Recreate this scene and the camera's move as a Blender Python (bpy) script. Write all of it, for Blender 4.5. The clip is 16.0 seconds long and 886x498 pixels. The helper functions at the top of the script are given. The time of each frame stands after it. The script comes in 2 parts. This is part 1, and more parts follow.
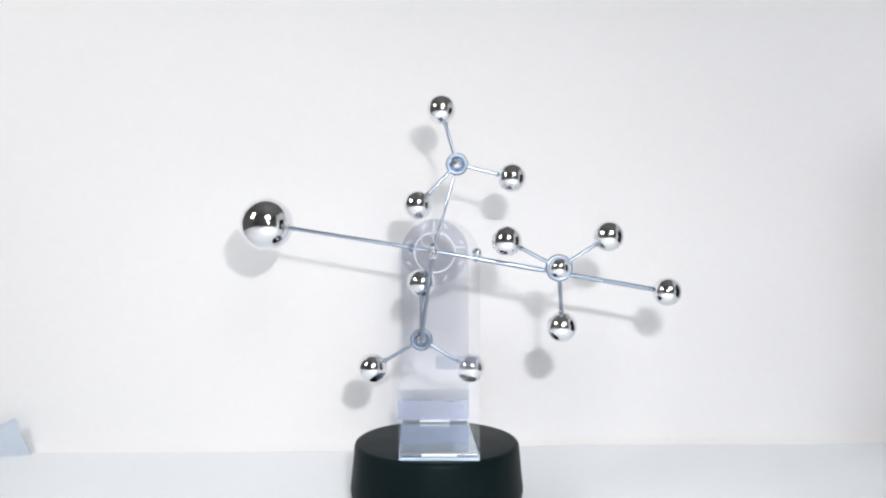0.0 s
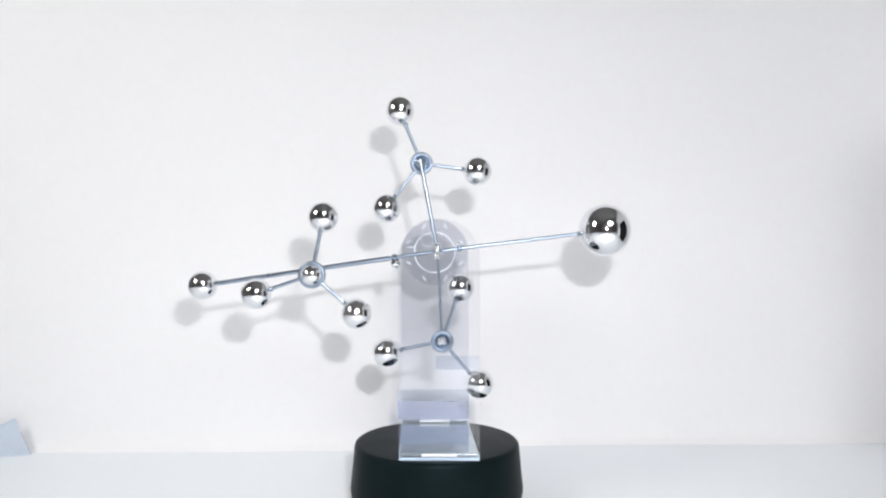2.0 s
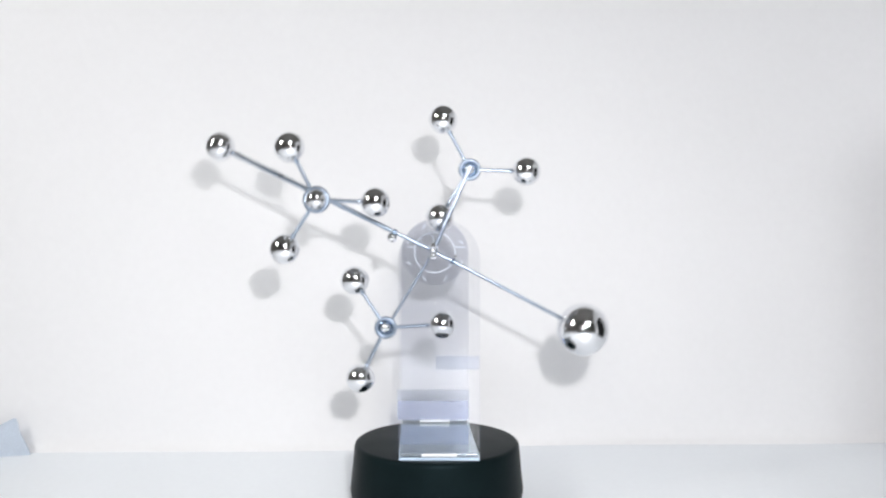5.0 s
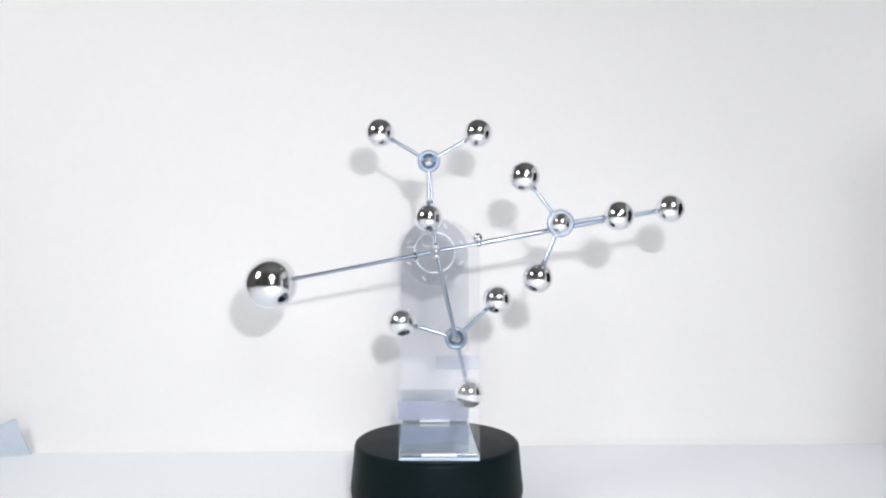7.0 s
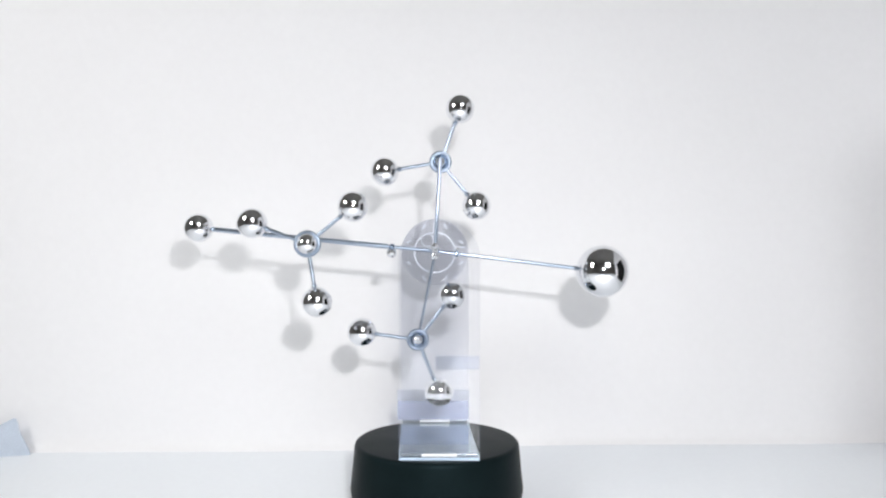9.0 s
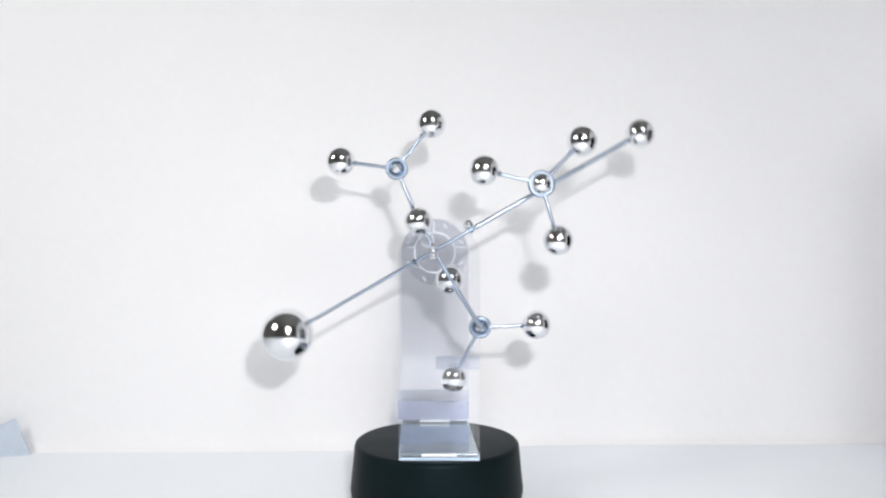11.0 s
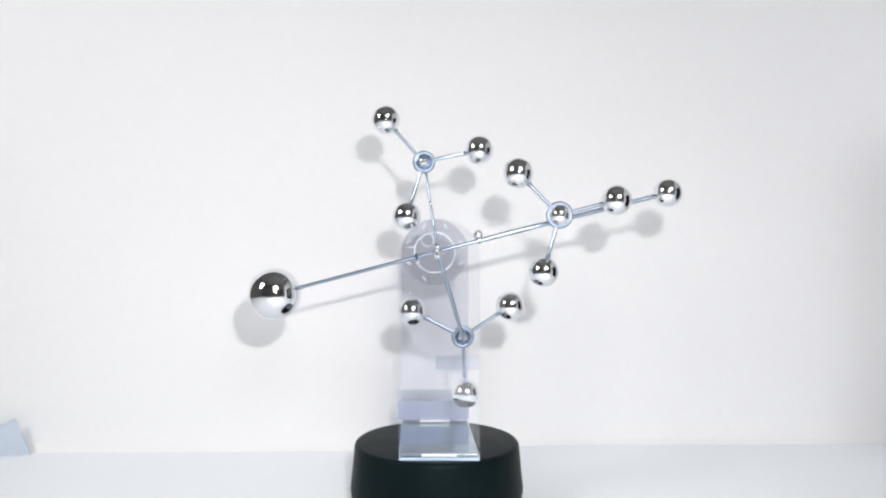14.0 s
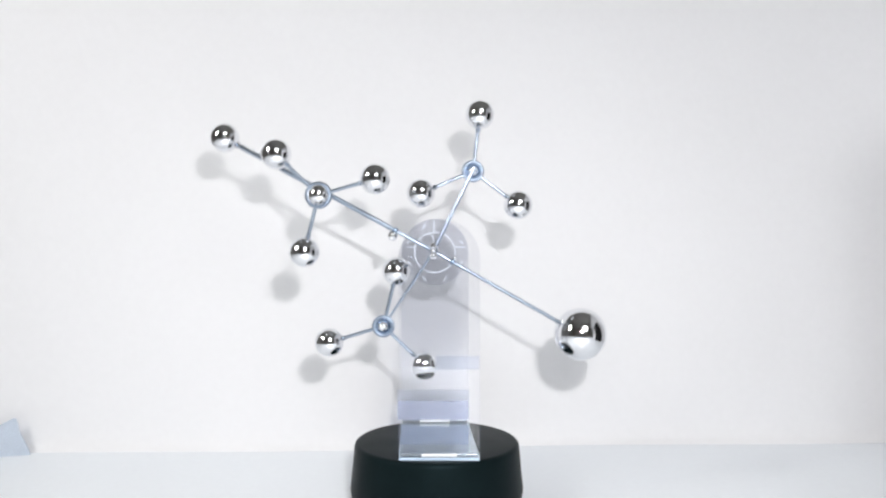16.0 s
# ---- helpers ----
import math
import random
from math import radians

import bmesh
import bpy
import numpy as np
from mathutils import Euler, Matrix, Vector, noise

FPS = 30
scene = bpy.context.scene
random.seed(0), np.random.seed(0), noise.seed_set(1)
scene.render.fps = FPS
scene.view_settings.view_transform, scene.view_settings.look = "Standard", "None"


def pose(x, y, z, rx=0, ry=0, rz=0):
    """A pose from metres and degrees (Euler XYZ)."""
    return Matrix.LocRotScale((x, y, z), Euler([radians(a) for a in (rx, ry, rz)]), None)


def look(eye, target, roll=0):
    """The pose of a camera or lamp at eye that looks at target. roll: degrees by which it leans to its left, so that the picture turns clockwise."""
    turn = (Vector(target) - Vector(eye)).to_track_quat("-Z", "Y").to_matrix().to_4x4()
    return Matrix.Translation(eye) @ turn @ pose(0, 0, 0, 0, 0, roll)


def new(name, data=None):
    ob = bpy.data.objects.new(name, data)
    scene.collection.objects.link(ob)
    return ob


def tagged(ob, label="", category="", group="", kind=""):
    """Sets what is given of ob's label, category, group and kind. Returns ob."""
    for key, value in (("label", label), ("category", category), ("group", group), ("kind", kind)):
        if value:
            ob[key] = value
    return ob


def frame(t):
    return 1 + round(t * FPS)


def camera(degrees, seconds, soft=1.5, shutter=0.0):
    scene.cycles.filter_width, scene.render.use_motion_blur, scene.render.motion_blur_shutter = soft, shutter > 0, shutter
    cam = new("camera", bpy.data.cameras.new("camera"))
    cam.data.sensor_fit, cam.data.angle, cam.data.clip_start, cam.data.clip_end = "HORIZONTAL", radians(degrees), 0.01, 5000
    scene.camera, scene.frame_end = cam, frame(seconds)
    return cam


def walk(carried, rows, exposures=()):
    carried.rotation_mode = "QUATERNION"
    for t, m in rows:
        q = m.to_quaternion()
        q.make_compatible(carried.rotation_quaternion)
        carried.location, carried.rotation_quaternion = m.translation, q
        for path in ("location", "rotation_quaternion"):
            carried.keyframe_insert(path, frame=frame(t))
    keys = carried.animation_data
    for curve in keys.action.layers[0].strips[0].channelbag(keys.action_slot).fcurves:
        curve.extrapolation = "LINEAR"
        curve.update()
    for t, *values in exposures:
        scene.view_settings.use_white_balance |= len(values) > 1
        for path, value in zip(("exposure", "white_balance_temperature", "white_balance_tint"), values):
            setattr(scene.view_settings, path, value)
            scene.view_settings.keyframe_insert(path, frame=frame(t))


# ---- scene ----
# ---------------- camera: stands still ----------------
cam = camera(63.4, 16.0, soft=2.2, shutter=0.32)
EYE = pose(0, 0, 0.154, 90, 0, 0)
walk(cam, [(0.0, EYE), (16.0, EYE)])

# ---------------- light ----------------
world = bpy.data.worlds.new("room_air")
scene.world = world
world.use_nodes = True
world.node_tree.nodes["Background"].inputs[0].default_value = (0.80, 0.86, 1.0, 1)
world.node_tree.nodes["Background"].inputs[1].default_value = 0.02


def lamp(name, kind, place, target, power, colour, size, size_y=0.0):
    data = bpy.data.lights.new(name, kind)
    data.energy, data.color = power, colour
    if kind == "AREA":
        data.shape = "RECTANGLE" if size_y else "DISK"
        data.size = size
        if size_y:
            data.size_y = size_y
    else:
        data.shadow_soft_size = size
    ob = new(name, data)
    ob.matrix_world = look(place, target)
    return ob


lamp("camera_light", "AREA", (0.046, -0.014, 0.2310), (0.07, 0.5, -0.56), 2.00, (1.0, 0.975, 0.965), 0.022)
lamp("ceiling_light", "AREA", (0.52, -1.36, 1.16), (0.46, 0.5, -0.1), 10.2, (0.98, 0.985, 1.0), 0.80)
# small lamp known from its glint in the balls, power set to brighten the board
lamp("left_lamp", "AREA", (-0.64, 0.03, 0.56), (0.2, 0.5, 0.1), 2.6, (1.0, 0.98, 0.955), 0.11, 0.24)
scene.view_settings.exposure = 0.0


# ---------------- materials ----------------
def material(name):
    m = bpy.data.materials.new(name)
    m.use_nodes = True
    return m, m.node_tree.nodes, m.node_tree.links, m.node_tree.nodes["Principled BSDF"]


def surface(name, colour, rough, metal=0.0, vary=0.06, grain=400.0, blotch=14.0, bump=0.05, rough_vary=0.08, spec=0.5):
    """A plain surface with fine grain and broad uneven patches."""
    m, nodes, links, p = material(name)
    co = nodes.new("ShaderNodeTexCoord")
    fine, broad = nodes.new("ShaderNodeTexNoise"), nodes.new("ShaderNodeTexNoise")
    fine.inputs["Scale"].default_value, broad.inputs["Scale"].default_value = grain, blotch
    fine.inputs["Detail"].default_value, broad.inputs["Detail"].default_value = 4, 5
    for n in (fine, broad):
        links.new(co.outputs["Object"], n.inputs["Vector"])
    mixed = nodes.new("ShaderNodeMath")
    mixed.operation = "ADD"
    links.new(fine.outputs["Fac"], mixed.inputs[0])
    links.new(broad.outputs["Fac"], mixed.inputs[1])
    tone = nodes.new("ShaderNodeMapRange")
    tone.inputs["From Min"].default_value, tone.inputs["From Max"].default_value = 0.6, 1.4
    tone.inputs["To Min"].default_value, tone.inputs["To Max"].default_value = 1 - vary, 1 + vary
    links.new(mixed.outputs[0], tone.inputs["Value"])
    tint = nodes.new("ShaderNodeVectorMath")
    tint.operation = "SCALE"
    tint.inputs[0].default_value = colour
    links.new(tone.outputs[0], tint.inputs["Scale"])
    links.new(tint.outputs[0], p.inputs["Base Color"])
    gloss = nodes.new("ShaderNodeMapRange")
    gloss.inputs["To Min"].default_value = max(0.0, rough - rough_vary)
    gloss.inputs["To Max"].default_value = rough + rough_vary
    links.new(broad.outputs["Fac"], gloss.inputs["Value"])
    links.new(gloss.outputs[0], p.inputs["Roughness"])
    p.inputs["Metallic"].default_value = metal
    p.inputs["Specular IOR Level"].default_value = spec
    if bump:
        relief = nodes.new("ShaderNodeBump")
        relief.inputs["Strength"].default_value, relief.inputs["Distance"].default_value = bump, 0.001
        links.new(fine.outputs["Fac"], relief.inputs["Height"])
        links.new(relief.outputs[0], p.inputs["Normal"])
    return m


def clear(name, tint, haze, haze_colour=(0.80, 0.85, 0.95), falloff=4.0, gloss=(1, 1, 1), least=0.045):
    """Clear acrylic: lets light straight through, slightly dusty, glossier at a slant."""
    m, nodes, links, p = material(name)
    nodes.remove(p)
    out = nodes["Material Output"]
    see, dust, shine = nodes.new("ShaderNodeBsdfTransparent"), nodes.new("ShaderNodeBsdfDiffuse"), nodes.new("ShaderNodeBsdfGlossy")
    see.inputs["Color"].default_value = (*tint, 1)
    dust.inputs["Color"].default_value = (*haze_colour, 1)
    shine.inputs["Roughness"].default_value = 0.03
    shine.inputs["Color"].default_value = (*gloss, 1)
    co, smear, amount = nodes.new("ShaderNodeTexCoord"), nodes.new("ShaderNodeTexNoise"), nodes.new("ShaderNodeMapRange")
    smear.inputs["Scale"].default_value, smear.inputs["Detail"].default_value = 45, 6
    links.new(co.outputs["Object"], smear.inputs["Vector"])
    links.new(smear.outputs["Fac"], amount.inputs["Value"])
    amount.inputs["To Min"].default_value, amount.inputs["To Max"].default_value = haze * 0.4, haze * 1.6
    first, second = nodes.new("ShaderNodeMixShader"), nodes.new("ShaderNodeMixShader")
    links.new(amount.outputs[0], first.inputs["Fac"])
    links.new(see.outputs[0], first.inputs[1])
    links.new(dust.outputs[0], first.inputs[2])
    slant, power, share = nodes.new("ShaderNodeLayerWeight"), nodes.new("ShaderNodeMath"), nodes.new("ShaderNodeMapRange")
    slant.inputs["Blend"].default_value = 0.5
    power.operation = "POWER"
    power.inputs[1].default_value = falloff
    links.new(slant.outputs["Facing"], power.inputs[0])
    links.new(power.outputs[0], share.inputs["Value"])
    share.inputs["To Min"].default_value, share.inputs["To Max"].default_value = least, 0.95
    links.new(share.outputs[0], second.inputs["Fac"])
    links.new(first.outputs[0], second.inputs[1])
    links.new(shine.outputs[0], second.inputs[2])
    links.new(second.outputs[0], out.inputs["Surface"])
    return m


CHROME = surface("polished_chrome", (0.82, 0.83, 0.855), 0.060, 1.0, 0.03, 300, 60, 0.0, 0.03)
STEEL = surface("bright_steel_rod", (0.35, 0.415, 0.51), 0.29, 1.0, 0.10, 600, 90, 0.03, 0.07)
SATIN = surface("satin_hub_metal", (0.29, 0.35, 0.44), 0.38, 1.0, 0.08, 700, 120, 0.04, 0.08)
BLACK = surface("black_moulded_plastic", (0.0045, 0.0088, 0.0098), 0.44, 0.0, 0.25, 900, 40, 0.05, 0.08, 0.07)
BLACK.node_tree.nodes["Principled BSDF"].inputs["Specular Tint"].default_value = (0.55, 0.85, 1.0, 1)
BOARD = surface("white_backdrop_board", (0.846, 0.850, 0.866), 0.75, 0.0, 0.016, 180, 6, 0.015, 0.05, 0.2)
TABLETOP = surface("white_table_laminate", (0.885, 0.925, 0.965), 0.45, 0.0, 0.022, 240, 6, 0.02, 0.10, 0.4)
ROOM = surface("dim_painted_plaster", (0.64, 0.63, 0.61), 0.85, 0.0, 0.15, 40, 2, 0.15, 0.05, 0.2)
CLOTH = surface("pale_blue_cloth", (0.55, 0.62, 0.72), 0.9, 0.0, 0.08, 800, 50, 0.3, 0.05, 0.1)
ACRYLIC = clear("clear_acrylic", (0.940, 0.945, 0.962), 0.010)
CLEARER = clear("water_clear_acrylic", (0.970, 0.973, 0.982), 0.005, least=0.028)
# a reflection put into the colour of a lavender sheet
REFLECTION_SHEET = clear("lavender_reflection_sheet", (0.87, 0.90, 1.0), 0.26, (0.74, 0.80, 1.0))
PLATE = clear("smoky_clear_plate", (0.962, 0.968, 0.988), 0.035, (0.75, 0.78, 0.88))
# gloss raised at a slant and tinted blue to match the floor's bright reflection
FLOOR_SHEET = clear("mirroring_acrylic_floor", (0.90, 0.94, 0.97), 0.022, (0.60, 0.78, 1.0), 1.9, (0.86, 0.95, 1.0), 0.03)
FAINT_TINT = clear("faint_blue_tint", (0.915, 0.932, 0.968), 0.05, (0.70, 0.77, 0.95), least=0.02)
BEND = surface("polished_acrylic_bend", (0.42, 0.48, 0.56), 0.10, 0.6, 0.05, 300, 60, 0.0, 0.03)
BLUED = surface("blued_bearing_steel", (0.24, 0.31, 0.41), 0.26, 1.0, 0.12, 700, 150, 0.03, 0.08)
TAB = surface("white_glossy_tab", (0.88, 0.90, 0.92), 0.20, 0.0, 0.03, 300, 60, 0.0, 0.05)
RIB = surface("clear_moulded_ribs", (0.84, 0.88, 0.96), 0.15, 0.0, 0.04, 300, 60, 0.0, 0.05)
# refracted light of the acrylic edge is put into this pale colour
LIP = surface("pale_blue_acrylic_edge", (0.56, 0.69, 0.86), 0.16, 0.0, 0.05, 300, 60, 0.0, 0.05)
SHADE = surface("black_fabric_box", (0.012, 0.012, 0.013), 0.8, 0.0, 0.3, 500, 30, 0.2, 0.05, 0.1)


# ---------------- mesh helpers ----------------
def finish(name, bm, mat, sharp=35):
    bmesh.ops.recalc_face_normals(bm, faces=bm.faces[:])
    mesh = bpy.data.meshes.new(name)
    bm.to_mesh(mesh)
    bm.free()
    mesh.polygons.foreach_set("use_smooth", [True] * len(mesh.polygons))
    mesh.set_sharp_from_angle(angle=radians(sharp))
    mesh.materials.append(mat)
    return mesh


def part(name, bm, mat, parent, label="", m=None, sharp=35):
    """One mesh object under a thing or under a part. bm may also be a mesh that is shared."""
    mesh = finish(name, bm, mat, sharp) if isinstance(bm, bmesh.types.BMesh) else bm
    ob = new(name, mesh)
    ob.parent = parent
    if m is not None:
        ob.matrix_basis = m
    return tagged(ob, label)


def lathe(bm, profile, m=Matrix(), seg=64):
    """Turns a profile of (radius, height) about the z axis."""
    rings = []
    for r, z in profile:
        if r < 1e-6:
            rings.append([bm.verts.new(m @ Vector((0, 0, z)))])
        else:
            rings.append([bm.verts.new(m @ Vector((r * math.cos(2 * math.pi * i / seg), r * math.sin(2 * math.pi * i / seg), z))) for i in range(seg)])
    for a, b in zip(rings, rings[1:]):
        for i in range(seg):
            j = (i + 1) % seg
            ring = [a[0] if len(a) == 1 else a[i], b[0] if len(b) == 1 else b[i]]
            if len(b) > 1:
                ring.append(b[j])
            if len(a) > 1:
                ring.append(a[j])
            if len(ring) > 2:
                bm.faces.new(ring)
    return bm


def toward(a, b):
    """A frame at a whose z axis points to b."""
    a, b = Vector(a), Vector(b)
    return Matrix.Translation(a) @ (b - a).to_track_quat("Z", "Y").to_matrix().to_4x4()


def rod(bm, a, b, r, r2=None, seg=20):
    """A round rod from a to b with slightly rounded ends."""
    n = (Vector(b) - Vector(a)).length
    r2 = r if r2 is None else r2
    e = min(r, r2) * 0.3
    return lathe(bm, [(0, 0), (r - e, 0), (r, e), (r2, n - e), (r2 - e, n), (0, n)], toward(a, b), seg)


def ball(bm, c, r, seg=64, rows=32):
    return lathe(bm, [(r * math.sin(math.pi * i / rows), -r * math.cos(math.pi * i / rows)) for i in range(rows + 1)], Matrix.Translation(c), seg)


def ring(bm, c, big, small, m=None, seg=48, rows=14):
    m = Matrix.Translation(c) @ pose(0, 0, 0, 90) if m is None else m
    loop = [(big + small * math.cos(2 * math.pi * i / rows), small * math.sin(2 * math.pi * i / rows)) for i in range(rows + 1)]
    lathe(bm, loop, m, seg)
    bmesh.ops.remove_doubles(bm, verts=bm.verts[:], dist=1e-6)
    return bm


def slab(bm, outline, y0, y1, edge=0.0):
    """A plate: an outline in x and z, extruded from y0 to y1, its edges eased."""
    front = [bm.verts.new((x, y0, z)) for x, z in outline]
    f = bm.faces.new(front)
    made = bmesh.ops.extrude_face_region(bm, geom=[f])
    bmesh.ops.translate(bm, verts=[v for v in made["geom"] if isinstance(v, bmesh.types.BMVert)], vec=(0, y1 - y0, 0))
    if edge:
        bmesh.ops.bevel(bm, geom=[e for e in bm.edges if abs(e.verts[0].co.y - e.verts[1].co.y) < 1e-7], offset=edge, segments=2, affect="EDGES")
    return bm


def box(bm, lo, hi, edge=0.0):
    x0, y0, z0 = lo
    x1, y1, z1 = hi
    slab(bm, [(x0, z0), (x1, z0), (x1, z1), (x0, z1)], y0, y1)
    if edge:
        bmesh.ops.bevel(bm, geom=bm.edges[:], offset=edge, segments=3, affect="EDGES")
    return bm


# ---------------- the setting ----------------
def setting(name, bm, mat, label, category, sharp=35):
    return tagged(new(name, finish(name, bm, mat, sharp)), label, category, kind="structure")


YAW = 2.3
WALL_Y = 0.5605


def build_room():
    b = bmesh.new()
    box(b, (-2.2, -2.4, -0.78), (2.2, 1.8, -0.74))
    setting("floor", b, ROOM, "dim grey plaster floor under the table", "floor")
    b = bmesh.new()
    box(b, (-2.2, -2.4, 1.9), (2.2, 1.8, 1.96))
    setting("ceiling", b, ROOM, "dim grey painted plaster room ceiling", "ceiling")
    for name, lo, hi in (("wall_north", (-2.2, 1.8, -0.74), (2.2, 1.9, 1.9)), ("wall_south", (-2.2, -2.5, -0.74), (2.2, -2.4, 1.9)),
                         ("wall_west", (-2.3, -2.4, -0.74), (-2.2, 1.8, 1.9)), ("wall_east", (2.2, -2.4, -0.74), (2.3, 1.8, 1.9))):
        b = bmesh.new()
        box(b, lo, hi)
        setting(name, b, ROOM, "dim grey painted plaster room wall", "wall")


def build_table():
    table = tagged(new("table"), "pale blue-grey laminate table under the chrome sculpture", "table")
    b = box(bmesh.new(), (-0.80, -0.55, -0.030), (0.70, 0.80, 0.0), 0.002)
    part("tabletop", b, TABLETOP, table)
    for x in (-0.74, 0.64):
        for y in (-0.49, 0.74):
            part("leg", rod(bmesh.new(), (x, y, -0.74), (x, y, -0.030), 0.022), SATIN, table)


def build_backdrop():
    """A thin white board that stands on the table, gently bowed."""
    b = bmesh.new()
    cols, rows = 60, 36
    x0, x1, top, thick = -0.405, 0.3585, 0.42, 0.005
    grid = []
    for side in (0, 1):
        sheet = []
        for i in range(cols + 1):
            x = x0 + (x1 - x0) * i / cols
            line = []
            for j in range(rows + 1):
                z = -0.0004 + top * (j / rows) ** 1.7
                bow = 0.003 * math.sin(x * 7.0) + 0.0025 * math.sin(x * 17.0 + z * 6) * (1 - z / top)
                y = WALL_Y + math.tan(radians(YAW)) * x + bow + thick * side - 0.006 * math.exp(-max(z, 0) / 0.004)
                line.append(b.verts.new((x, y, z)))
            sheet.append(line)
        grid.append(sheet)
    for side in (0, 1):
        for i in range(cols):
            for j in range(rows):
                g = grid[side]
                b.faces.new((g[i][j], g[i + 1][j], g[i + 1][j + 1], g[i][j + 1]))
    f, k = grid
    for i in range(cols):
        b.faces.new((f[i][0], f[i + 1][0], k[i + 1][0], k[i][0]))
        b.faces.new((f[i][rows], f[i + 1][rows], k[i + 1][rows], k[i][rows]))
    for j in range(rows):
        b.faces.new((f[0][j], f[0][j + 1], k[0][j + 1], k[0][j]))
        b.faces.new((f[cols][j], f[cols][j + 1], k[cols][j + 1], k[cols][j]))
    setting("backdrop", b, BOARD, "plain white board standing upright on the table", "backdrop")


def build_side_board():
    """White wing beyond the view, inferred from the chrome, angled to bounce light onto the board."""
    (ax, ay), (bx, by) = (0.370, 0.592), (0.500, 0.03)
    b = box(bmesh.new(), (0, -0.0025, 0.0), (math.hypot(bx - ax, by - ay), 0.0025, 0.60), 0.001)
    ob = setting("side_board", b, BOARD, "white wing of the board folded towards the front", "backdrop")
    ob.matrix_world = pose(ax, ay, 0.0005, 0, 0, math.degrees(math.atan2(by - ay, bx - ax)))


def build_cloth():
    """A small folded corner of pale blue cloth beside the backdrop."""
    b = bmesh.new()
    n = 24
    base = [(-0.375, 0.526), (-0.345, 0.5275), (-0.3090, 0.5365), (-0.311, 0.5405), (-0.375, 0.5385)]
    apex = Vector((-0.3215, 0.5385, 0.0275))
    levels = 10
    loops = []
    for k in range(levels + 1):
        u = k / levels
        loop = []
        for i in range(n):
            s = i / n * len(base)
            p, q = base[int(s) % len(base)], base[(int(s) + 1) % len(base)]
            w = s - int(s)
            c = Vector((p[0] + (q[0] - p[0]) * w, p[1] + (q[1] - p[1]) * w, 0))
            c = c.lerp(apex, min(0.97, u ** 1.1))
            c.x += 0.0012 * noise.noise(c * 90)
            c.y += 0.0012 * noise.noise(c * 90 + Vector((5, 0, 0)))
            loop.append(b.verts.new(c))
        loops.append(loop)
    for a, c in zip(loops, loops[1:]):
        for i in range(n):
            b.faces.new((a[i], a[(i + 1) % n], c[(i + 1) % n], c[i]))
    b.faces.new(loops[-1])
    b.faces.new(loops[0])
    tagged(new("cloth_fold", finish("cloth_fold", b, CLOTH, 60)), "pale blue folded cloth corner lying by the white board", "cloth")


def build_black_box():
    """A black box that stands beside the end of the board and shows in the chrome."""
    thing = tagged(new("black_box"), "plain matt black box standing beside the white board", "box")
    thing.matrix_world = pose(0.384, 0.330, 0.0, 0, 0, 13)
    part("body", box(bmesh.new(), (-0.020, -0.110, 0.0), (0.020, 0.110, 0.290), 0.004), SHADE, thing)
    part("lid", box(bmesh.new(), (-0.022, -0.112, 0.290), (0.022, 0.112, 0.305), 0.004), SHADE, thing)


# ---------------- the kinetic sculpture ----------------
HOME = Vector((-0.0038, 0.445, 0.0))          # middle of the base on the table
AXIS = Vector((-0.00465, 0.431, 0.1527)) - HOME  # middle of the rotor, in the sculpture's space
BASE_H = 0.0356
BALL_R, BIG_R = 0.0086, 0.0157
ARM_BIG, ARM_OUTER, ARM_TOP, ARM_LOW = 0.1013, 0.1427, 0.0542, 0.0536
ARM_NEAR, NEAR = 0.0724, -0.024               # the spinner in front of the long rod
# ROW_DELAY: rolling-shutter delay of the camera, seconds per metre of height
DIR_BIG, SAG, ROW_DELAY, DIR_OUTER, DIR_TOP, DIR_LOW = 177.36, 0.95, 0.038, -2.32, 82.2, -90.1
REACH, REACH_NEAR = 0.0340, 0.0334
FRONT_Y, BACK_Y = -0.0415, 0.0425             # the two uprights, from the middle of the base


def flat(radius, degrees, y=0.0):
    """A point of the rotor: radius and direction in its plane, y towards the wall."""
    return Vector((radius * math.cos(radians(degrees)), y, radius * math.sin(radians(degrees))))


def build_base(root):
    b = lathe(bmesh.new(), [(0, 0), (0.0478, 0), (0.0508, 0.0010), (0.0524, 0.0030), (0.0530, 0.0062), (0.0531, 0.0080), (0.0522, 0.0170), (0.0508, BASE_H - 0.0030),
                            (0.0503, BASE_H - 0.0010), (0.0494, BASE_H - 0.0002), (0.0480, BASE_H), (0, BASE_H)], seg=128)
    part("base", b, BLACK, root, "round tapered black plastic battery base")


def upright_outline(cx, half, z0, z1):
    """A strip with a half-round top."""
    pts = [(cx - half, z0), (cx + half, z0)]
    pts += [(cx + half * math.cos(math.pi * i / 40), z1 + half * math.sin(math.pi * i / 40)) for i in range(41)]
    return pts


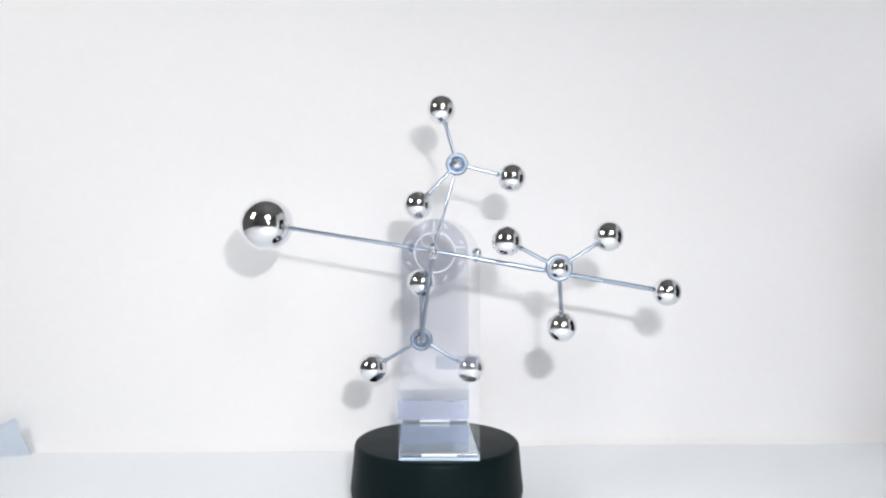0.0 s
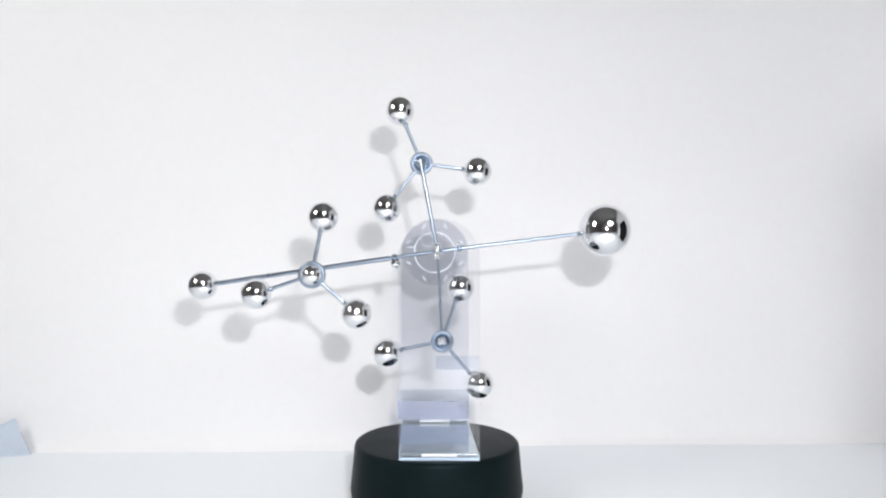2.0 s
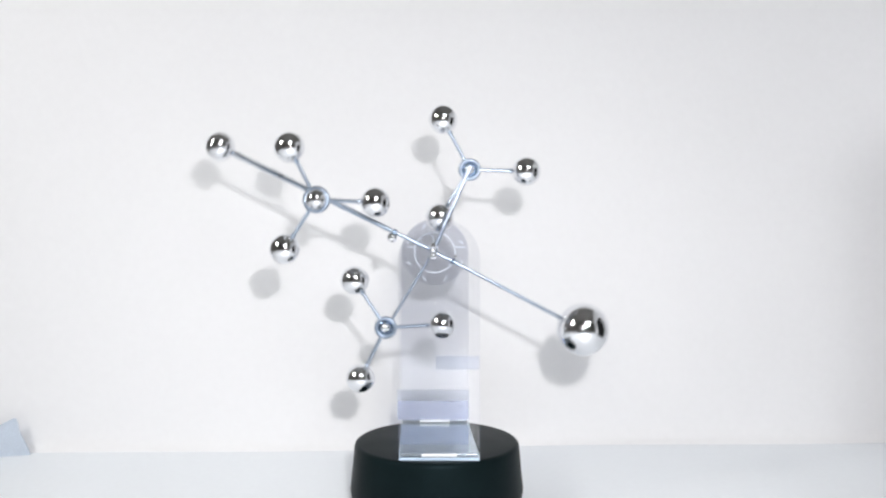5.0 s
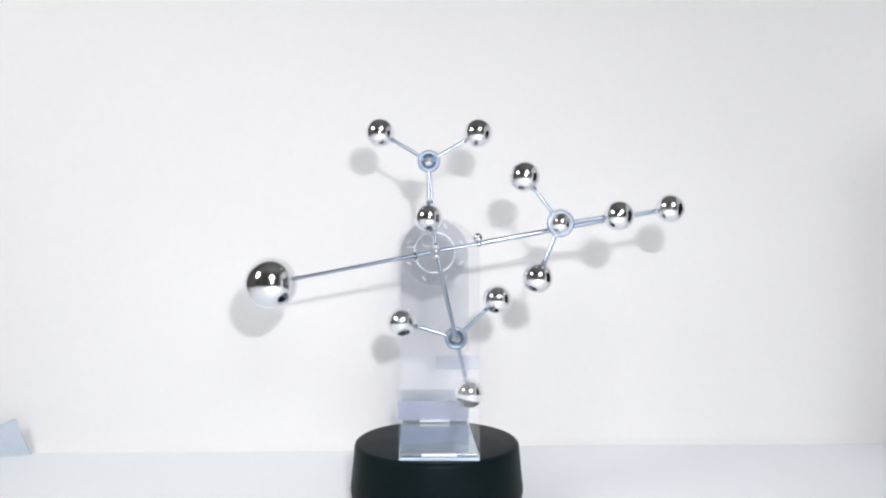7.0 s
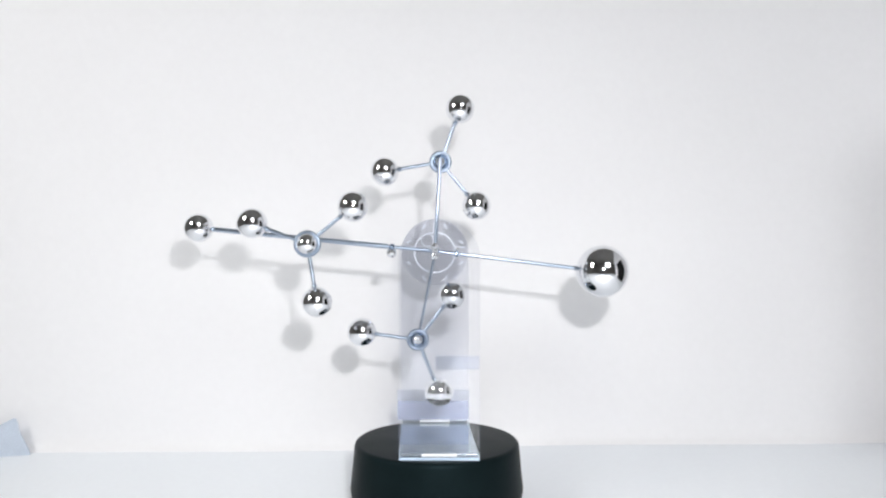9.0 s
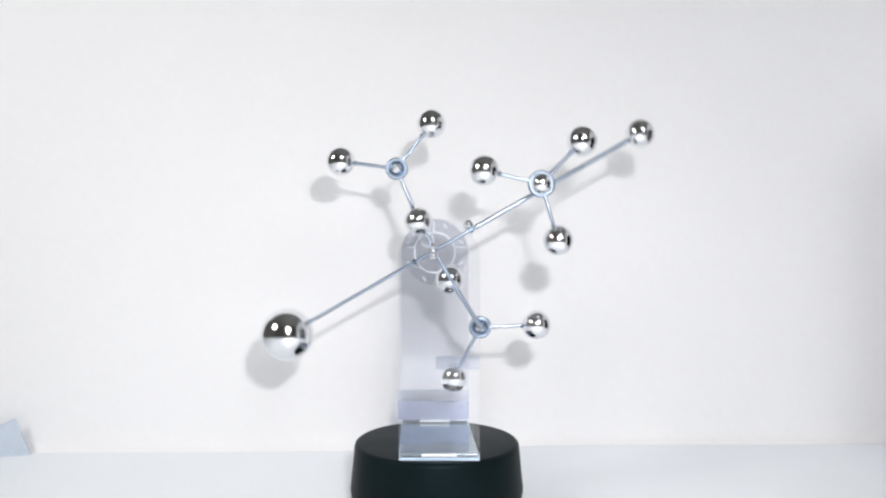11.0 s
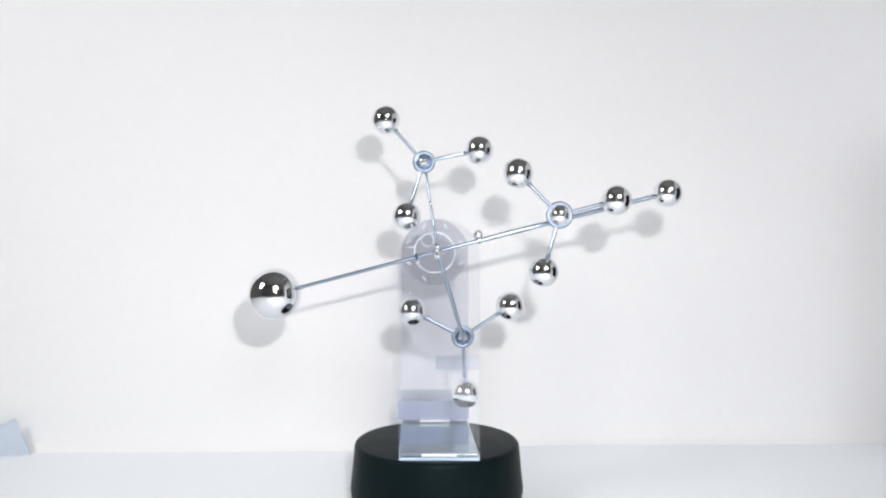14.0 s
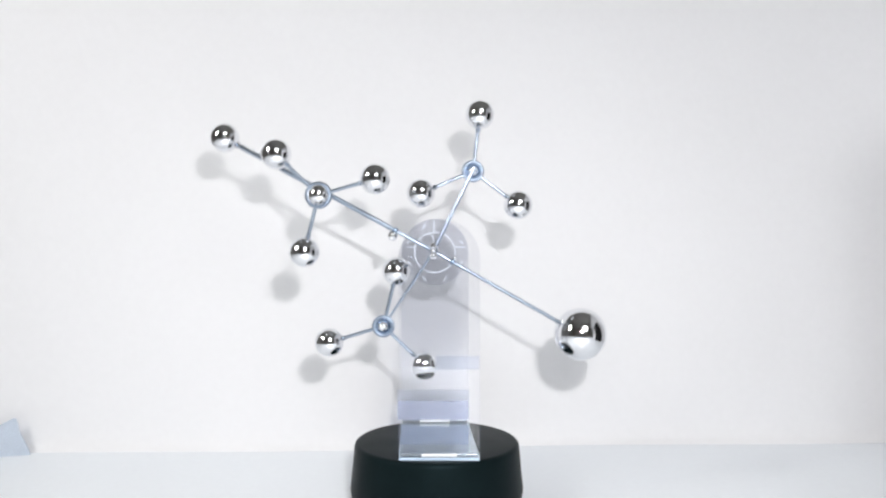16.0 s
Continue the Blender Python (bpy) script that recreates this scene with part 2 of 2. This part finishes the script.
def build_stand(root):
    half, thick, low = 0.0228, 0.0026, BASE_H + 0.0006
    xf, xb = 0.0017, -0.0017
    b = slab(bmesh.new(), upright_outline(xf, half, low, AXIS.z - 0.0045), FRONT_Y - thick / 2, FRONT_Y + thick / 2, 0.0003)
    front = part("front_upright", b, CLEARER, root, "clear acrylic upright with a round top")
    b = slab(bmesh.new(), upright_outline(xb, half, low, AXIS.z - 0.001), BACK_Y - thick / 2, BACK_Y + thick / 2, 0.0003)
    back = part("back_upright", b, ACRYLIC, root, "clear acrylic upright with a round top")
    # the floor between the uprights
    b = bmesh.new()
    y0, y1 = FRONT_Y + thick / 2 + 0.0002, BACK_Y - thick / 2 - 0.0002
    corners = [(xf - half, y0), (xf + half, y0), (xb + half, y1), (xb - half, y1)]
    lower = [b.verts.new((x, y, BASE_H + 0.0004)) for x, y in corners]
    upper = [b.verts.new((x, y, BASE_H + 0.0010)) for x, y in corners]
    b.faces.new(lower)
    b.faces.new(upper)
    for i in range(4):
        j = (i + 1) % 4
        b.faces.new((lower[i], lower[j], upper[j], upper[i]))
    part("stand_floor", b, FLOOR_SHEET, root, "glossy pale blue acrylic floor")
    for x, y, z in ((xf, FRONT_Y + 0.0016, BASE_H + 0.0022), (xb, BACK_Y - 0.0016, BASE_H + 0.0020)):
        part("bend", rod(bmesh.new(), (x - half + 0.001, y, z), (x + half - 0.001, y, z), 0.0009), BEND, root, "polished rounded acrylic bend")
    for x, y, z in ((xf, FRONT_Y - 0.0002, BASE_H + 0.0024), (xb, BACK_Y - 0.0028, BASE_H + 0.0022)):
        b = box(bmesh.new(), (x - 0.0100, y - 0.0012, z - 0.0006), (x + 0.0100, y + 0.0012, z + 0.0007), 0.0003)
        part("tab", b, TAB, root, "bright white reflective tab")
    # opaque strip whose colour stands for light refracted in the foot
    b = box(bmesh.new(), (xf - half + 0.0003, FRONT_Y - 0.0026, BASE_H), (xf + half - 0.0003, FRONT_Y - 0.0016, BASE_H + 0.0016), 0.0003)
    part("lip", b, LIP, front, "pale blue polished lower edge")

    def sheet(x0, x1, z0, z1, y, mat, owner, label):
        outline = [(x0, z0), (x1, z0), (x1, z1), (x0, z1)]
        part("tint_sheet", slab(bmesh.new(), outline, y, y + 0.0005), mat, owner, label)

    # added sheet: painted reflection low on the back upright
    sheet(xb - half - 0.0024, xb + half + 0.0002, BASE_H + 0.003, BASE_H + 0.0157, BACK_Y - 0.0022, REFLECTION_SHEET, back, "pale lavender sheet painted as a reflection")
    # fainter upper band of that painted reflection
    sheet(xb - half - 0.0028, xb + half + 0.0004, BASE_H + 0.0158, BASE_H + 0.0232, BACK_Y - 0.0022, FAINT_TINT, back, "faint blue-grey tinted strip")
    sheet(-0.0003, xf + half - 0.0002, 0.0859, 0.0935, FRONT_Y + thick / 2 + 0.0004, FAINT_TINT, front, "faint blue-grey tinted strip")
    # bearing plate on the back upright, with a moulded ring and ribs
    cz = AXIS.z - 0.001
    m = Matrix.Translation((xb, BACK_Y - 0.0016, cz)) @ pose(0, 0, 0, 90)
    b = lathe(bmesh.new(), [(0, 0), (0.0218, 0), (0.0222, 0.0006), (0.0222, 0.0028), (0.0214, 0.0036), (0, 0.0036)], m, 64)
    plate = part("bearing_plate", b, PLATE, root, "round clear lavender bearing plate")
    y = BACK_Y - 0.0054
    part("moulded_ring", ring(bmesh.new(), (xb, y, cz), 0.0136, 0.0006), RIB, plate)
    part("moulded_ring", ring(bmesh.new(), (xb - 0.0050, y, cz + 0.0082), 0.0042, 0.0004), RIB, plate)
    part("rib", rod(bmesh.new(), (xb - 0.0006, y, cz + 0.0125), (xb - 0.0006, y, cz + 0.0212), 0.0005, seg=10), RIB, plate)
    part("rib", rod(bmesh.new(), (xb - 0.0190, y, cz + 0.0036), (xb - 0.0135, y, cz + 0.0036), 0.0005, seg=10), RIB, plate)
    part("rib", rod(bmesh.new(), (xb + 0.0140, y, cz + 0.0036), (xb + 0.0200, y, cz + 0.0036), 0.0005, seg=10), RIB, plate)
    for i in range(8):
        a = 22.5 + 45 * i
        c = Vector((xb, y, cz))
        mid = c + flat(0.0188, a)
        side = flat(0.0020, a + 90 + 35 * (-1) ** i)
        part("rib", rod(bmesh.new(), mid - side, mid + side, 0.0006, seg=10), RIB, plate)
    # axle from upright to upright
    b = rod(bmesh.new(), (xb, BACK_Y - 0.0050, AXIS.z), (AXIS.x, AXIS.y - 0.0125, AXIS.z), 0.0011)
    axle = part("axle", b, STEEL, root, "thin bright steel axle")
    for dy, dz, r in ((-0.0135, 0.0030, 0.0020), (-0.0135, -0.0028, 0.0023), (-0.0120, 0.0002, 0.0019), (0.0150, 0.0, 0.0030), (0.0220, 0.0, 0.0036)):
        b = ball(bmesh.new(), (AXIS.x, AXIS.y + dy, AXIS.z + dz), r, 32, 16)
        part("collar", b, CHROME, axle, "small chrome collar")
    return axle


def neck(c, to, r):
    """The short collar where a rod enters its ball."""
    c, to = Vector(c), Vector(to)
    d = (to - c).normalized()
    return rod(bmesh.new(), c + d * (r * 0.93), c + d * (r + 0.0018), 0.0016, 0.0012)


def build_rotor(root):
    """The rigid cross: long rod with two balls, and the two short rods that carry spinners."""
    outer = flat(ARM_OUTER, DIR_OUTER)
    hub = rod(bmesh.new(), (0, -0.0118, 0), (0, 0.0118, 0), 0.0026)
    rotor = part("rotor", hub, SATIN, root, "turning chrome cross of thin rods", pose(*AXIS))
    part("long_rod", rod(bmesh.new(), flat(-0.002, DIR_OUTER), flat(0.064, DIR_OUTER), 0.0011), STEEL, rotor)
    part("outer_rod", rod(bmesh.new(), flat(0.0635, DIR_OUTER), outer, 0.0014, 0.0014), STEEL, rotor)
    part("ball", ball(bmesh.new(), outer, BALL_R), CHROME, rotor, "mirror-polished chrome ball")
    part("neck", neck(outer, (0, 0, 0), BALL_R), STEEL, rotor)
    along, up = flat(1.0, DIR_OUTER), flat(1.0, DIR_OUTER + 90)
    part("sleeve", rod(bmesh.new(), along * 0.0285, along * 0.0640, 0.0015), STEEL, rotor)
    clamp = part("clamp", rod(bmesh.new(), along * 0.0246, along * 0.0274, 0.0019), BLUED, rotor, "small dark steel rod clamp")
    part("bead", ball(bmesh.new(), along * 0.0260 + up * 0.0036, 0.0030, 32, 16), CHROME, clamp, "tiny chrome bead")
    for y, r, a, thick in ((0.0105, ARM_TOP, DIR_TOP, 0.0008), (-0.0105, ARM_LOW, DIR_LOW, 0.00115)):
        part("short_rod", rod(bmesh.new(), flat(-0.002, a, y), flat(r, a, y), thick), STEEL, rotor)
        part("spinner_pin", rod(bmesh.new(), flat(r, a, y), flat(r, a, 0), 0.0011), STEEL, rotor)
    part("spinner_pin", rod(bmesh.new(), flat(ARM_NEAR, 0, 0.001), flat(ARM_NEAR, 0, NEAR), 0.0011), STEEL, rotor)
    return rotor


def build_weight_arm(root):
    """The springy half of the long rod with its heavy ball, which sags a little when it lies level."""
    big = flat(ARM_BIG, 0)
    arm = part("weight_arm", rod(bmesh.new(), flat(-0.002, 0), flat(ARM_BIG - BIG_R + 0.002, 0), 0.0011), STEEL, root, "thin bright steel rod", pose(*AXIS))
    part("counterweight", ball(bmesh.new(), big, BIG_R, 96, 48), CHROME, arm, "large mirror-polished chrome ball")
    part("neck", neck(big, (0, 0, 0), BIG_R), STEEL, arm)
    clamp = part("clamp", rod(bmesh.new(), flat(0.0120, 0), flat(0.0142, 0), 0.0019), BLUED, arm, "small dark steel rod clamp")
    part("bead", ball(bmesh.new(), flat(0.0131, 0) + Vector((0, 0, 0.0026)), 0.0014, 24, 12), CHROME, clamp, "tiny chrome bead")
    return arm


def build_spinner(root, reach, hub_r, dome):
    """Three chrome balls on rods about a round hub; it turns about its own y axis."""
    b = ring(bmesh.new(), (0, 0, 0), hub_r - 0.0013, 0.0013)
    hub = part("spinner", b, SATIN, root, "spinning chrome hub with three balls")
    face = lathe(bmesh.new(), [(0, 0.0010), (hub_r - 0.0018, 0.0010), (hub_r - 0.0018, -0.0004), (hub_r - 0.0026, -0.0009), (0.0030, 0.0001), (0, 0.0001)], pose(0, 0, 0, 90).inverted(), 48)
    part("hub_face", face, BLUED, hub, "dished blued steel bearing face")
    part("cap", ball(bmesh.new(), (0, -0.0006, 0), dome, 40, 20), CHROME, hub, "domed chrome hub cap")
    for i in range(3):
        a = 120 * i
        c = flat(reach, a)
        part("spoke", rod(bmesh.new(), flat(hub_r - 0.0008, a), flat(reach - BALL_R + 0.001, a), 0.00105), STEEL, hub)
        part("ball", ball(bmesh.new(), c, BALL_R), CHROME, hub, "mirror-polished chrome ball")
        part("neck", neck(c, (0, 0, 0), BALL_R), STEEL, hub)
    return hub


build_room()
build_table()
build_backdrop()
build_side_board()
build_cloth()
build_black_box()
sculpture = tagged(new("kinetic_sculpture"), "swinging chrome ball kinetic sculpture on a black round base", "sculpture")
sculpture.matrix_world = Matrix.Translation(HOME)
build_base(sculpture)
axle = build_stand(sculpture)
rotor = build_rotor(sculpture)
weight_arm = build_weight_arm(sculpture)
near_spinner = build_spinner(sculpture, REACH_NEAR, 0.0078, 0.0060)
top_spinner = build_spinner(sculpture, REACH, 0.0068, 0.0032)
low_spinner = build_spinner(sculpture, REACH, 0.0068, 0.0032)

# ---------------- what moves ----------------
# degrees, counter-clockwise as seen from the camera
SWING_STEP, SPIN_STEP = 0.2, 0.25
SWING = [-7.5, -6.2, 5.4, 27.3, 58.2, 94.8, 132.0, 161.6, 181.2, 190.9, 190.6, 180.2, 159.8, 130.5, 95.2, 59.7, 30.4, 11.2, 2.1, 2.3, 12.6, 33.1, 62.1, 95.9, 128.9, 156.0, 174.1, 182.4, 180.9, 169.4, 148.4, 119.2, 85.5, 53.2, 28.0, 12.7, 7.3, 12.0, 26.7, 50.8, 82.1, 114.9, 143.8, 164.6, 175.7, 176.7, 167.9, 149.2, 122.1, 90.4, 59.3, 34.3, 18.3, 12.5, 17.2, 31.7, 54.8, 83.3, 113.7, 141.2, 161.2, 171.4, 171.6, 162.3, 143.9, 117.5, 86.6, 57.4, 35.4, 21.7, 16.5, 22.2, 38.0, 61.7, 91.0, 120.9, 145.4, 161.7, 168.7, 166.1, 153.9]
SPIN_NEAR = [32.6, 35.1, 38.4, 43.3, 49.5, 56.8, 64.5, 72.2, 79.0, 83.8, 86.1, 85.4, 82.1, 77.3, 74.9, 78.3, 87.1, 98.7, 107.6, 113.6, 117.3, 119.2, 120.1, 120.5, 120.9, 121.9, 124.0, 126.0, 127.5, 128.9, 130.8, 134.0, 138.2, 142.9, 148.3, 154.0, 159.5, 164.4, 167.8, 170.0, 171.1, 171.1, 170.3, 168.7, 166.5, 163.8, 160.9, 158.3, 156.6, 155.9, 155.5, 154.3, 151.7, 147.1, 142.1, 138.0, 134.6, 131.6, 129.9, 130.2, 131.4, 132.4, 133.3, 134.6, 136.1]
SPIN_TOP = [-14.0, -5.5, 3.0, 11.8, 21.8, 33.5, 46.4, 59.5, 71.2, 80.3, 87.3, 93.0, 97.6, 101.0, 103.3, 104.7, 106.2, 108.9, 112.8, 117.7, 123.3, 129.2, 135.1, 140.7, 145.6, 149.6, 152.3, 153.4, 149.7, 138.7, 123.7, 108.3, 93.7, 80.4, 69.1, 60.4, 52.2, 42.3, 29.8, 15.2, -0.8, -17.6, -34.8, -51.6, -67.6, -82.0, -94.6, -106.0, -116.4, -125.8, -134.9, -144.2, -154.2, -165.5, -180.8, -202.3, -227.8, -254.4, -280.6, -305.2, -327.7, -347.9, -366.7, -385.1, -403.4]
SPIN_LOW = [-30.0, -30.6, -30.8, -30.6, -29.1, -26.1, -21.3, -14.9, -7.9, -1.7, 3.0, 5.3, 5.3, 3.1, -0.7, -5.2, -8.0, -7.6, -5.7, -3.6, -1.8, -1.2, -2.5, -6.3, -13.4, -24.6, -40.3, -58.2, -76.6, -94.2, -111.1, -126.4, -138.0, -148.1, -156.8, -163.9, -170.3, -177.5, -186.1, -195.6, -205.4, -215.1, -224.1, -231.8, -237.6, -241.0, -241.4, -238.5, -234.3, -231.4, -234.4, -246.3, -262.8, -279.1, -295.0, -311.1, -327.0, -341.8, -354.7, -365.2, -373.8, -381.0, -387.1, -392.3, -397.0]


# sideways shift of the axle, fitted to the camera's view, in millimetres
SWAY_STEP = 0.5
SWAY = [-1.22, -1.94, -2.38, 0.34, 1.39, 3.5, 2.79, 0.51, -0.1, -1.7, -1.02, 0.34, 1.7, 2.11, 0.68, 0.0, -1.9, -0.34, -0.1, 1.02, 1.7, 0.34, -1.02, -1.29, -0.95, -1.09, 0.41, 1.09, 1.36, 0.51, -1.05, -1.36, -1.02]


def curve_at(values, step, t):
    """A smooth curve through values that stand step seconds apart."""
    s = min(max(t / step, 0.0), len(values) - 1.0)
    i = min(int(s), len(values) - 2)
    u = s - i
    p1, p2 = values[i], values[i + 1]
    p0 = values[i - 1] if i else 2 * p1 - p2
    p3 = values[i + 2] if i + 2 < len(values) else 2 * p2 - p1
    return p1 + 0.5 * u * (p2 - p0 + u * (2 * p0 - 5 * p1 + 4 * p2 - p3 + u * (3 * (p1 - p2) + p3 - p0)))


def motions():
    times = [i / 10 for i in range(161)]
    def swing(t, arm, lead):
        """The swing fitted to the camera's rolling shutter: high parts later, low parts earlier."""
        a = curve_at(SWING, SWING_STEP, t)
        return curve_at(SWING, SWING_STEP, t + ROW_DELAY * arm * math.sin(radians(a + lead)))

    def axis(t):
        return AXIS + Vector((curve_at(SWAY, SWAY_STEP, t) * 0.001, 0, 0))

    walk(axle, [(t, pose(*(axis(t) - AXIS))) for t in times])
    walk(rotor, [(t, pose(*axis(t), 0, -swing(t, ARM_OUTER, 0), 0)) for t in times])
    rows = []
    for t in times:
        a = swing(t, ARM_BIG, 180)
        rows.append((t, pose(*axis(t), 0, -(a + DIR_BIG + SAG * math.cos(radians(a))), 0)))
    walk(weight_arm, rows)
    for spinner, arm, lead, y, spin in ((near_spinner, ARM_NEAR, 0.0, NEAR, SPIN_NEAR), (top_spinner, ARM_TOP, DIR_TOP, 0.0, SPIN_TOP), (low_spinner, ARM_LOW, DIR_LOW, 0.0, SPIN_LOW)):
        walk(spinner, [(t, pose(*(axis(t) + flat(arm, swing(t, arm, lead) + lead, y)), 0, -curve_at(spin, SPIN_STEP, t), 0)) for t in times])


motions()
